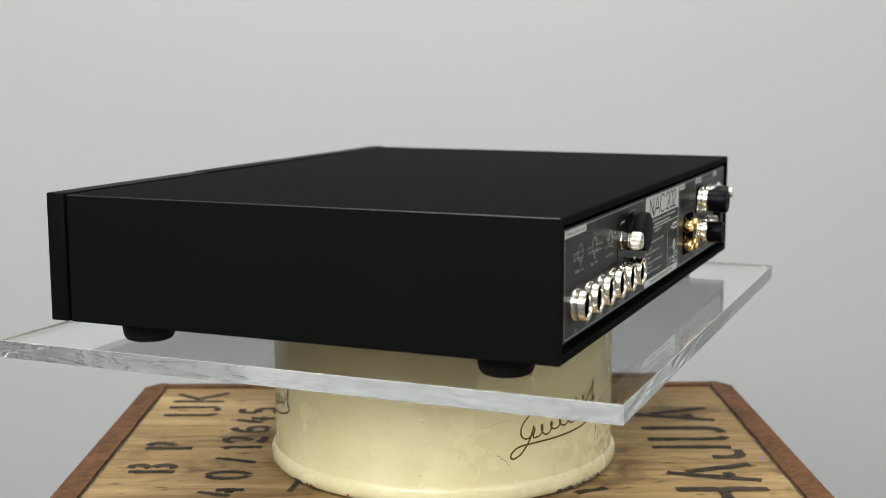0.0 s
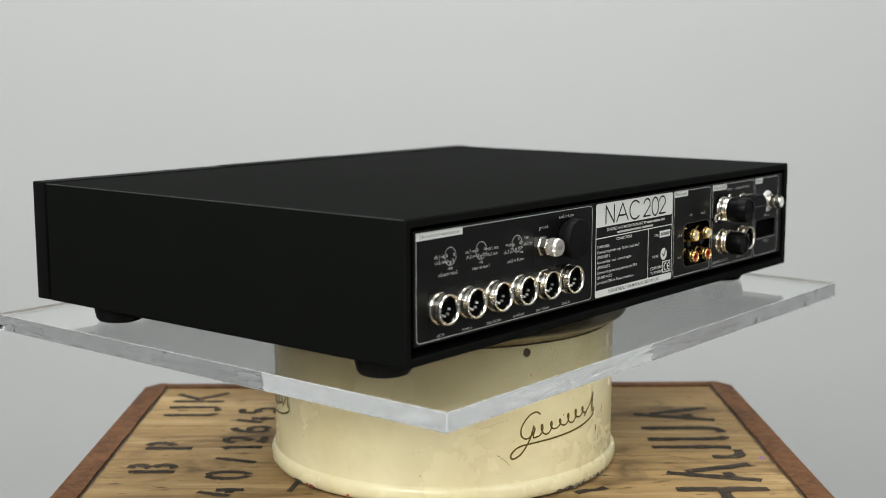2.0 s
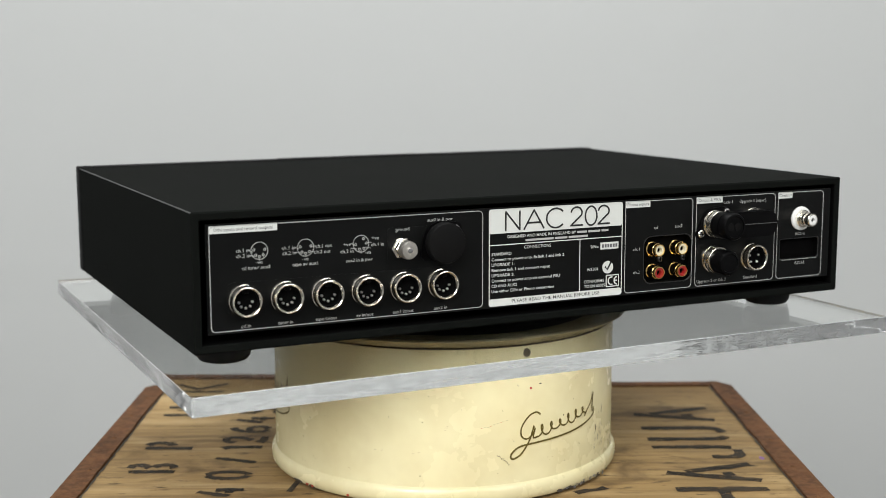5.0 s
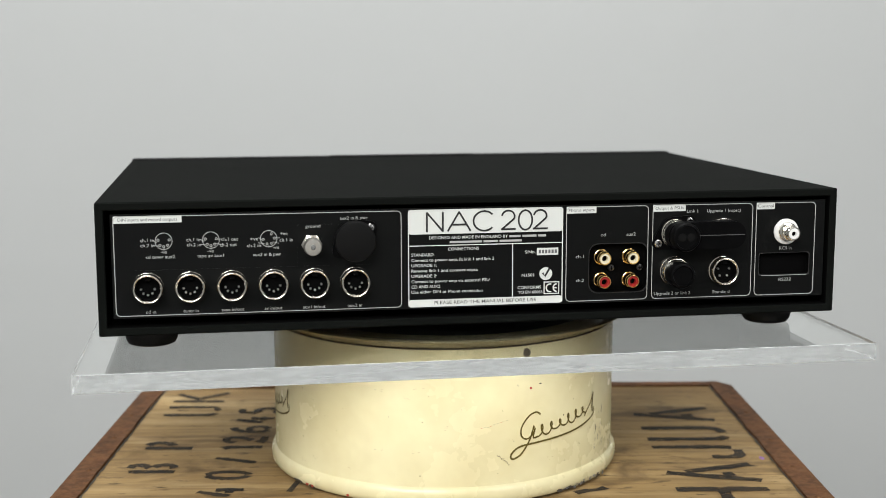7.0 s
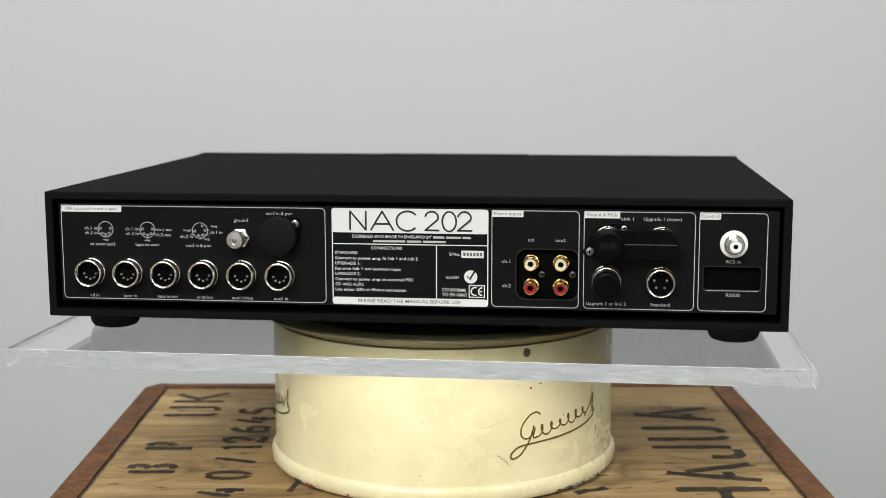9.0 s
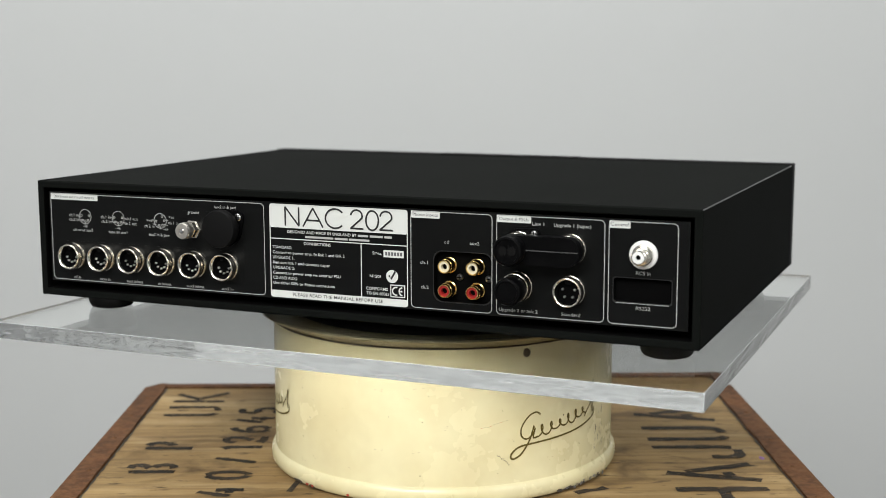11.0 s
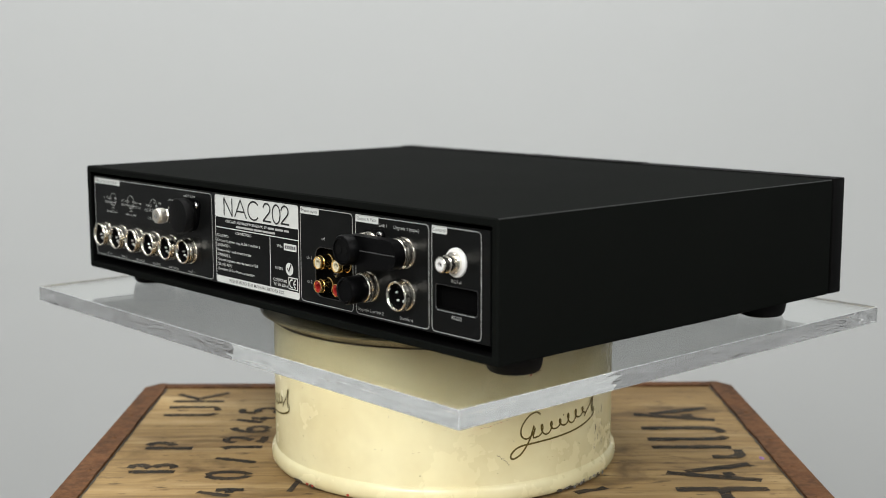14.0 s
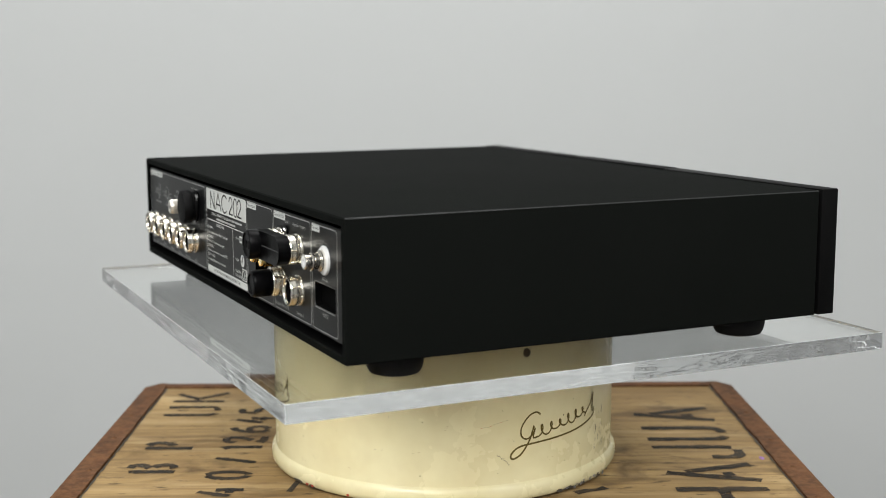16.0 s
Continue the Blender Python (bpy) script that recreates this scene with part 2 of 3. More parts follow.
# ---------------------------------------------------------------- the room
def room():
    def wall(name, x0, x1, y0, y1, z0, z1, m, label):
        tagged(part(name, boxed(x0, x1, y0, y1, z0, z1), m, smooth=False), label, name.split("_")[0], kind="structure")
    wall("floor", -2.2, 2.2, -2.8, 1.3, -0.1, 0.0, FLOOR, "plain grey studio floor")
    wall("ceiling", -2.2, 2.2, -2.8, 1.3, 2.7, 2.8, CEIL, "plain white painted ceiling")
    wall("wall_north", -2.2, 2.2, 1.3, 1.4, 0.0, 2.7, WALL, "plain light grey wall behind the crate")
    # unseen walls, their greys chosen for reflections in metal, panel and acrylic
    wall("wall_south", -2.2, 2.2, -2.9, -2.8, 0.0, 2.7, WALL, "unseen light grey wall, added for reflections")
    wall("wall_west", -2.3, -2.2, -2.8, 1.3, 0.0, 2.7, SHADE, "unseen mid grey wall, added for reflections")
    wall("wall_east", 2.2, 2.3, -2.8, 1.3, 0.0, 2.7, SHADE, "unseen mid grey wall, added for reflections")


# ---------------------------------------------------------------- the crate
HX, Y0, Y1 = 0.2460, -0.315, 0.187


def letter(ch):
    """Strokes of a hand-cut stencil letter in a box one unit high; also its width."""
    if ch == "H":
        return [[(0.05, 0), (0.05, 1)], [(0.52, 0), (0.52, 1)], [(0.05, 0.5), (0.52, 0.5)]], 0.57
    if ch == "A":
        return [[(0.0, 0), (0.27, 1.0)], [(0.29, 0.78), (0.55, 0)], [(0.14, 0.3), (0.26, 0.33)]], 0.55
    if ch == "J":
        return [[(0.46, 1), (0.46, 0.18), (0.42, 0.06)], [(0.34, 0.01), (0.16, 0.02), (0.08, 0.10), (0.07, 0.36)]], 0.46
    if ch == "U":
        return [[(0.04, 1), (0.04, 0.2), (0.07, 0.08), (0.14, 0.03)], [(0.50, 1), (0.50, 0.22), (0.44, 0.07), (0.3, 0.02)]], 0.54
    if ch == "K":
        return [[(0.04, 0), (0.04, 1)], [(0.5, 1), (0.15, 0.5)], [(0.2, 0.5), (0.55, 0)]], 0.56
    if ch == "B":
        return [[(0.03, -0.06), (0.03, 0.94)], [(0.20, 0.96), (0.33, 0.92), (0.36, 0.78), (0.30, 0.62), (0.22, 0.52)],
                [(0.24, 0.46), (0.34, 0.34), (0.36, 0.20), (0.31, 0.05), (0.18, -0.02)]], 0.45
    if ch == "P":
        return [[(0.08, -0.14), (0.08, 0.94)], [(0.24, 0.92), (0.34, 0.84), (0.38, 0.66), (0.34, 0.46), (0.22, 0.34)]], 0.45
    if ch == "4":
        return [[(0.30, 1), (0.03, 0.36), (0.12, 0.3)], [(0.2, 0.3), (0.52, 0.3)], [(0.38, 0.62), (0.38, 0)]], 0.54
    if ch == "0":
        return [arc(0.26, 0.5, 0.22, 0.48, 100, 260, 10), arc(0.26, 0.5, 0.22, 0.48, -80, 80, 10)], 0.52
    if ch == "/":
        return [[(0.05, 0.0), (0.38, 1.0)]], 0.42
    if ch == "1":
        return [[(0.05, 0.8), (0.17, 0.98), (0.17, 0)]], 0.25
    if ch == "2":
        return [[(0.03, 0.74), (0.10, 0.94), (0.26, 0.98), (0.42, 0.86), (0.40, 0.62), (0.2, 0.32)], [(0.14, 0.22), (0.03, 0.04), (0.5, 0.03)]], 0.54
    if ch == "6":
        return [[(0.42, 0.96), (0.2, 0.84), (0.06, 0.5), (0.08, 0.18), (0.22, 0.02)], [(0.3, 0.02), (0.46, 0.16), (0.46, 0.42), (0.3, 0.54), (0.14, 0.46)]], 0.52
    return [[(0.46, 0.97), (0.1, 0.97), (0.07, 0.56)], [(0.12, 0.5), (0.34, 0.56), (0.48, 0.36), (0.42, 0.1), (0.22, 0.0), (0.04, 0.1)]], 0.52


def stencil(parent, word, starts, baseline, height, width, stretch=1.0):
    """Letters that stand on a line x = baseline, read away from the camera, tops towards -x."""
    for ch, y in zip(word, starts):
        bm = bmesh.new()
        for step, line in enumerate(letter(ch)[0]):
            line = smooth_line(line, 4) if len(line) > 3 else line
            fine = []
            for (a, b), (c, d) in zip(line, line[1:]):
                k = max(1, int(12 * math.hypot(c - a, d - b)))
                fine += [(a + (c - a) * i / k, b + (d - b) * i / k) for i in range(k)]
            fine.append(line[-1])
            fine = [(u * height * stretch + random.uniform(-1, 1) * 0.0004, v * height) for u, v in fine]
            stroke(bm, fine, width, lambda u, v, h: (baseline - v, y + u, TOP + 0.0003 + h), jitter=0.2, lift=0.00015 * step)
        part("stencil_letter", bm, STENCIL, parent, smooth=False)


def crate():
    ob = tagged(new("crate"), "old plywood tea chest with rusty metal edging and black stencils", "crate")
    ob.matrix_basis = pose(-0.0022, 0, 0, 0, 0, 0.5)
    t = 0.006
    part("top_panel", boxed(-HX + 0.001, HX - 0.001, Y0 + 0.001, Y1 - 0.001, TOP - t, TOP, 0.0008), PLY, ob, "stained plywood lid with stencilled marks", smooth=False)
    part("side_panel", boxed(-HX + 0.001, -HX + t, Y0 + 0.001, Y1 - 0.001, 0, TOP - t - 0.0002), PLY, ob, smooth=False)
    part("side_panel", boxed(HX - t, HX - 0.001, Y0 + 0.001, Y1 - 0.001, 0, TOP - t - 0.0002), PLY, ob, smooth=False)
    part("front_panel", boxed(-HX + t, HX - t, Y0 + 0.001, Y0 + t, 0, TOP - t - 0.0002), PLY, ob, smooth=False)
    part("back_panel", boxed(-HX + t, HX - t, Y1 - t, Y1 - 0.001, 0, TOP - t - 0.0002), PLY, ob, smooth=False)
    w, k = 0.0154, 0.0022

    def strip(side):
        """Angle strip on a top edge, its corners cut off, slightly uneven."""
        bm = bmesh.new()
        if side in "lr":
            s = -1 if side == "l" else 1
            n = 40
            rows = []
            for i in range(n + 1):
                y = Y0 + (Y1 - Y0) * i / n
                cut = max(0.0, 0.012 - (Y1 - y)) * 0.9
                wob = noise.noise((y * 30, s, 0)) * 0.0009 + noise.noise((y * 110, s, 4)) * 0.0005
                xs = (HX + k - cut, HX + k - cut, HX - w + wob)
                rows.append([bm.verts.new((s * xs[0], y, TOP - 0.02)), bm.verts.new((s * xs[1], y, TOP + k * 0.6)),
                             bm.verts.new((s * (xs[1] - 0.001), y, TOP + k)), bm.verts.new((s * xs[2], y, TOP + k + wob * 0.3)), bm.verts.new((s * xs[2], y, TOP + 0.0001))])
        else:
            e = Y1 if side == "b" else Y0
            s = 1 if side == "b" else -1
            n = 40
            rows = []
            for i in range(n + 1):
                x = -HX + 0.006 + (2 * HX - 0.012) * i / n
                wob = noise.noise((x * 30, 5.0 * s, 0)) * 0.0006
                rows.append([bm.verts.new((x, e + s * k, TOP - 0.02)), bm.verts.new((x, e + s * k, TOP + k * 0.2)), bm.verts.new((x, e + s * (k - 0.001), TOP + k * 0.7)),
                             bm.verts.new((x, e - s * (0.010 + wob), TOP + k * 0.7)), bm.verts.new((x, e - s * (0.010 + wob), TOP + 0.0001))])
        for a, b in zip(rows, rows[1:]):
            for i in range(4):
                bm.faces.new((a[i], b[i], b[i + 1], a[i + 1]))
        return part("metal_edging", bm, RUST, ob, "rust-brown metal edging strip")
    for s in "lrbf":
        strip(s)
    # shadow gap inside each side strip, painted as an uneven dark line
    for s in (-1, 1):
        edge = [(s * (HX - w - 0.0004 + noise.noise((k * 0.7, s, 2)) * 0.0008), Y0 + 0.01 + (Y1 - Y0 - 0.02) * k / 90) for k in range(91)]
        part("shade_line", stroke(bmesh.new(), edge, 0.0022, lambda u, v, h: (u, v, TOP + 0.0003 + h), jitter=0.5), CHIP_SHADE, ob, "painted shadow line along the edging", smooth=False)
    head = lathe([(0.0, 0.0009), (0.0014, 0.0007), (0.0022, 0.0)], 10)
    first = part("nail", head, RUST, ob, at=pose(-HX + 0.007, 0.14, TOP + 0.0022))
    for s in (-1, 1):
        for i in range(7):
            part("nail", first.data, None, ob, at=pose(s * (HX - 0.007 + random.uniform(-0.002, 0.002)), 0.09 - 0.066 * i + random.uniform(-0.01, 0.01), TOP + 0.0022))
    # stencilled marks
    stencil(ob, "HAJUA", (-0.119, -0.0695, -0.0235, 0.022, 0.074), 0.2117, 0.060, 0.0078, 1.02)
    stencil(ob, "UK", (0.0925, 0.133), -0.1748, 0.041, 0.0056, 1.2)
    stencil(ob, "BP", (-0.047, 0.004), -0.1818, 0.031, 0.0068, 1.35)
    stencil(ob, "40/12645", (-0.096, -0.062, -0.028, 0.004, 0.020, 0.046, 0.072, 0.098), -0.1278, 0.029, 0.0056, 1.06)
    part("stencil_letter", stroke(bmesh.new(), [(-0.098, -0.088), (-0.094, -0.066)], 0.004, lambda u, v, h: (u, v, TOP + 0.0004 + h)), STENCIL, ob)
    part("ink_smear", stroke(bmesh.new(), [(0.086, -0.093), (0.094, -0.0885), (0.101, -0.087), (0.107, -0.083)], 0.006, lambda u, v, h: (u, v, TOP + 0.0004 + h), jitter=0.3), STENCIL, ob)
    part("paint_spot", lathe([(0.0, 0.0004), (0.0014, 0.0003), (0.0018, 0.0)], 9), VIOLET, ob, at=pose(0.224, -0.021, TOP) @ Matrix.Diagonal((1, 2.2, 1, 1)))


# ---------------------------------------------------------------- the drum
RD = 0.1178


def drum():
    ob = tagged(new("drum"), "round cream enamelled metal drum with brown script emblems, on the crate", "drum")
    ob.matrix_basis = pose(0, 0, TOP + 0.0012)
    body = [(0.0, 0.0), (0.1170, 0.0), (0.1192, 0.0006), (0.1203, 0.0020), (0.1208, 0.0042), (0.1207, 0.0070), (0.1201, 0.0094), (0.1191, 0.0108), (0.1181, 0.0116), (RD, 0.0128), (RD, 0.0908), (RD - 0.0012, 0.0916)]
    part("body", lathe(body, 128), CREAM, ob)
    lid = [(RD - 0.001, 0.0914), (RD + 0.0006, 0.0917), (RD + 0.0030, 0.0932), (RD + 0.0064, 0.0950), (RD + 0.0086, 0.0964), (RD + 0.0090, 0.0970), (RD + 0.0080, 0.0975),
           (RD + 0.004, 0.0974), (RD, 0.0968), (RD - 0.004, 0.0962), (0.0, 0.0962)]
    part("lid", lathe(lid, 128), LID, ob, "grimy cream lid with a rolled rim, amplifier's shade in its colour")
    part("lid_seam", lathe([(RD - 0.0005, 0.0902), (RD + 0.0003, 0.0907), (RD + 0.0003, 0.0911), (RD - 0.0005, 0.0915)], 128), CHIP_SHADE, ob, "dark seam ring under the lid")

    def round_it(r):
        return lambda a, z: (r * math.sin(radians(a)), -r * math.cos(radians(a)), z)
    # script-like flourish, drawn as loops over a sweeping underline
    humps = [(30.0 + 0.235 * k + 1.05 * math.sin(0.41 * k), 0.0424 + 0.00008 * k - 0.0030 * math.cos(0.41 * k) * (1 + 0.25 * math.sin(0.13 * k))) for k in range(93)]
    line = [(31.2, 0.0535), (29.6, 0.0555), (27.0, 0.0535), (24.6, 0.0475), (24.4, 0.0415), (26.4, 0.0390), (28.6, 0.0420), (29.3, 0.0455), (28.6, 0.0395)] + humps
    sweep = [(28.8, 0.0470), (27.2, 0.0380), (24.4, 0.0300), (21.6, 0.0272), (20.9, 0.0300), (23.6, 0.0345), (29.5, 0.0358), (38.0, 0.0368), (46.0, 0.0384), (52.5, 0.0410), (56.2, 0.0445), (56.4, 0.0490)]
    tail = [(50.8, 0.0450), (52.2, 0.0485), (54.6, 0.0535), (56.0, 0.0590), (55.3, 0.0500), (55.6, 0.0460)]
    for turn in (0.0, -116.0, 122.0):
        bm = bmesh.new()
        for k, (pts, w) in enumerate(((line, 0.0011), (sweep, 0.0012), (tail, 0.0010))):
            pts = [(radians(a) * RD, z) for a, z in smooth_line(pts)]
            stroke(bm, pts, w, lambda u, v, h, turn=turn: round_it(RD + 0.0002 + h)(math.degrees(u / RD) + turn, v), lift=0.00013 * k)
        part("emblem", bm, EMBLEM, ob, "brown script flourish transfer")
    # rivet hole, chips and scratches
    part("rivet", lathe([(0.0, 0.0008), (0.0022, 0.0006), (0.0028, 0.0)], 14), CHIP_SHADE, ob, at=Matrix.Translation(round_it(RD)(26.1, 0.0862)) @ pose(0, 0, 0, 90, 0, 26.1))

    def chip(a, z, w, h, m, r=RD):
        pts = [(a + w * (0.6 + 0.4 * random.random()) * math.cos(k * math.tau / 9), z + h * (0.5 + 0.5 * random.random()) * math.sin(k * math.tau / 9)) for k in range(9)]
        bm = bmesh.new()
        bm.faces.new([bm.verts.new(round_it(r + 0.0002)(*p)) for p in pts])
        part("chip", bm, m, ob, smooth=False)
    chip(27.6, 0.0715, 0.5, 0.0011, REDCHIP)
    chip(31.0, 0.0735, 0.6, 0.0005, CHIP_SHADE)
    chip(40.5, 0.0500, 0.35, 0.0006, CHIP_SHADE)
    for i in range(9):
        chip(11.5 + i * 1.0 + random.uniform(-0.2, 0.2), 0.0485 + i * 0.0005 + random.uniform(-1, 1) * 0.0004, 0.42, 0.00025, SCUFF if i % 3 else REDCHIP)
    for i in range(14):
        chip(16.5 + i * 0.3 + random.uniform(-1, 1) * 0.3, 0.031 - i * 0.0005 + random.uniform(-1, 1) * 0.0008, 0.3, 0.0004, SCUFF)
    for i in range(18):
        chip(60.5 + random.uniform(-1, 1) * 3.5, random.uniform(0.020, 0.046), random.uniform(0.1, 0.3), random.uniform(0.0008, 0.0034), random.choice((SCUFF, SCUFF, CHIP_SHADE)))
    for i in range(16):
        chip(41 + 1.5 * i + random.uniform(-1, 1), random.uniform(0.0012, 0.0034), random.uniform(0.4, 1.3), random.uniform(0.0006, 0.0016), random.choice((CHIP_SHADE, BARE, BARE, SCUFF)), 0.1208)
    for i in range(24):
        a = random.uniform(-75, 75)
        chip(a, random.uniform(0.018, 0.085), random.uniform(0.08, 0.25), random.uniform(0.0002, 0.0006), random.choice((CHIP_SHADE, EMBLEM)))
    for a, w in ((-52, 3.5), (-45, 2.0), (42, 4.5), (48, 3.0), (38, 1.6), (-10, 1.2), (57, 1.2)):
        chip(a, 0.0016, w, 0.0013, CHIP_SHADE, 0.1203)
    for a, w in ((-47, 1.0), (-44.5, 0.8), (-30, 0.6)):
        chip(a, 0.0022, w, 0.0012, REDCHIP, 0.1207)
    for i in range(7):
        a = -1 + i * 2.6
        chip(a + random.uniform(-1, 1) * 1.2, 0.0926, 0.9, 0.0004, CHIP_SHADE, RD + 0.0016)
    # dull smudges and hairline rubs on the enamel, grime on the lid's rim
    for i in range(26):
        a, z = random.uniform(-70, 70), random.uniform(0.016, 0.080)
        for k in range(random.randint(2, 5)):
            chip(a + random.uniform(-1, 1) * 1.5, z + random.uniform(-1, 1) * 0.0012, random.uniform(0.1, 0.5), random.uniform(0.0001, 0.0004), random.choice((SMUDGE, SMUDGE, SCUFF)))
    for i in range(30):
        t = random.random()
        chip(random.uniform(-80, 80), 0.0930 + 0.0030 * t, random.uniform(0.3, 1.8), random.uniform(0.0001, 0.0003), random.choice((SMUDGE, SCUFF, CHIP_SHADE)), RD + 0.0030 + 0.0056 * t)


# ---------------------------------------------------------------- bearing and plate
def bearing():
    bm = lathe([(0.0, 0.0), (0.103, 0.0), (0.104, 0.0008), (0.104, 0.0031), (0.103, 0.0036), (0.0, 0.0036)], 96)
    ob = tagged(new("turntable_bearing"), "flat black round turntable bearing under the acrylic plate", "turntable")
    part("disc", bm, RUBBER, ob)
    return ob


def plate():
    x, y, z = 0.2274, 0.1898, 0.0103
    bm = boxed(-x, x, -y, y, -z, 0.0, 0.0001, 1)
    bm.normal_update()
    for f in bm.faces:
        f.material_index = 0 if abs(f.normal.z) > 0.9 else 1 if max(map(abs, f.normal)) > 0.9 else 2
    ob = part("acrylic_plate", bm, [ACRYLIC, ACRYLIC_EDGE, ACRYLIC_ARRIS], smooth=False)
    ob.visible_shadow = False
    return tagged(ob, "thick clear acrylic plate with sawn edges, carrying the amplifier", "plate")


# ---------------------------------------------------------------- the amplifier
W2, D2, ZB, HB = 0.2164, 0.157, 0.0125, 0.0754     # half width, half depth, foot height, body height
YP = -D2 + 0.0015                                 # rear panel's face


def on_panel(x, z, p=0.0):
    """A pose on the rear panel, millimetres, z from the body's underside; its z axis points out of the panel."""
    return pose(0.0006 + x / 1000, YP - p / 1000, ZB + z / 1000, 90, 0, 0)


def seat(parent, x, z, p):
    """The same pose, in the space of the amplifier or of its rear panel."""
    return pose(x / 1000, z / 1000, p / 1000) if parent.name.startswith("rear_panel") else on_panel(x, z, p)


def words(parent, text, x, z, size, material=None, align="CENTER", width=None, name="lettering", thin=0.000008):
    """Printed words, millimetres; size: the height of the capitals."""
    c = bpy.data.curves.new("words", "FONT")
    c.body, c.align_x, c.align_y, c.size, c.resolution_u = text, align, "CENTER", size / 1000 / 0.7, 3
    c.offset = thin
    c.fill_mode = "FRONT"
    ob = new("words", c)
    me = bpy.data.meshes.new_from_object(ob.evaluated_get(bpy.context.evaluated_depsgraph_get()))
    bpy.data.objects.remove(ob)
    if width:
        xs = [v.co.x for v in me.vertices]
        f = width / 1000 / (max(xs) - min(xs))
        for v in me.vertices:
            v.co.x *= f
    me.name = name
    me.materials.clear()
    me.materials.append(material or INK)
    return part(name, me, None, parent, at=seat(parent, x, z, 0.35))


def flat(parent, name, x0, x1, z0, z1, material, r=0.0, p=0.2, thick=0.15, label=""):
    bm = slab(bmesh.new(), [(a / 1000, b / 1000) for a, b in (rounded(x0, x1, z0, z1, r) if r else ((x0, z0), (x1, z0), (x1, z1), (x0, z1)))], 0, thick / 1000)
    return part(name, bm, material, parent, label, at=seat(parent, 0, 0, p - thick), smooth=False)


def printed(parent, lines, width, name="print_or_glint_line", material=None, p=0.22):
    """Flat printed lines, each (points, closed), millimetres."""
    bm = bmesh.new()
    for pts, closed in lines:
        stroke(bm, [(a / 1000, b / 1000) for a, b in pts], width / 1000, closed=closed)
    return part(name, bm, material or INK, parent, at=seat(parent, 0, 0, p), smooth=False)


def sleeve():
    """The case's tube, open at both ends, with rounded long edges."""
    bm = bmesh.new()
    y0, y1, t, top = -D2, D2 - 0.0145, 0.0046, HB - 0.0006

    def ring(y, grow, r, inner=False):
        i = t if inner else 0.0
        return [bm.verts.new((x, y, z)) for x, z in rounded(-W2 + i - grow, W2 - i + grow, ZB + i - grow, ZB + top - i + grow, r, 4)]
    loops = [ring(y0 + 0.0045, 0, 0.0004, True), ring(y0 + 0.0006, 0, 0.0004, True), ring(y0, 0.0006, 0.0006, True), ring(y0, -0.0008, 0.0006), ring(y0 + 0.0008, 0, 0.0010),
             ring(y1 - 0.0004, 0, 0.0010), ring(y1, -0.0004, 0.0008), ring(y1, 0, 0.0004, True), ring(y0 + 0.03, 0, 0.0004, True)]
    for a, b in zip(loops, loops[1:] + loops[:1]):
        for i in range(len(a)):
            j = (i + 1) % len(a)
            f = bm.faces.new((a[i], a[j], b[j], b[i]))
            # inner walls take a darker black, the gap's shade put into the colour
            f.material_index = 2 if a in (loops[0], loops[7], loops[8]) else 1 if a is loops[4] and i % 5 in (1, 2) and 5 <= i < 15 else 0
    return bm


def hull(circles):
    """Outline round circles (x, z, radius), millimetres in, metres out."""
    pts = sorted({(round((x + r * math.cos(k * math.tau / 32)) / 1000, 6), round((z + r * math.sin(k * math.tau / 32)) / 1000, 6)) for x, z, r in circles for k in range(32)})

    def half(run):
        out = []
        for p in run:
            while len(out) > 1 and (out[-1][0] - out[-2][0]) * (p[1] - out[-2][1]) <= (out[-1][1] - out[-2][1]) * (p[0] - out[-2][0]):
                out.pop()
            out.append(p)
        return out[:-1]
    return half(pts) + half(pts[::-1])


def din_socket(amp, x, z, pins, name="din_socket"):
    ring = [(0.0087, 0.0), (0.0087, 0.0014), (0.0084, 0.0019), (0.0078, 0.0021), (0.0077, 0.0028), (0.0081, 0.0031), (0.0085, 0.0035), (0.0085, 0.0052), (0.0083, 0.0056), (0.0083, 0.0068),
            (0.0082, 0.0073), (0.0079, 0.0077), (0.0076, 0.0078), (0.0072, 0.0076), (0.0069, 0.0072), (0.0067, 0.0066), (0.0066, 0.0006)]
    ob = part(name, MESH.get("ring") or lathe(ring, 40), NICKEL, amp, "nickel-plated round socket with black insert", at=on_panel(x, z))
    MESH["ring"] = ob.data
    core = part("insert", MESH.get("core") or lathe([(0.0, 0.0032), (0.0058, 0.0032), (0.0061, 0.0036), (0.0062, 0.0058), (0.0067, 0.0059)], 32), DARK, ob)
    MESH["core"] = core.data
    key = part("keyway", MESH.get("key") or boxed(-0.0015, 0.0015, 0.0042, 0.0064, 0.0034, 0.0056, 0.0003, 1), PLASTIC, ob)
    MESH["key"] = key.data
    for a in pins:
        pin = part("pin", MESH.get("pin") or lathe([(0.0, 0.0047), (0.0004, 0.0046), (0.0007, 0.0042), (0.0007, 0.0030)], 10), PIN, ob,
                   at=pose(0.0037 * math.cos(radians(a)), 0.0037 * math.sin(radians(a)), 0))
        MESH["pin"] = pin.data
    return ob


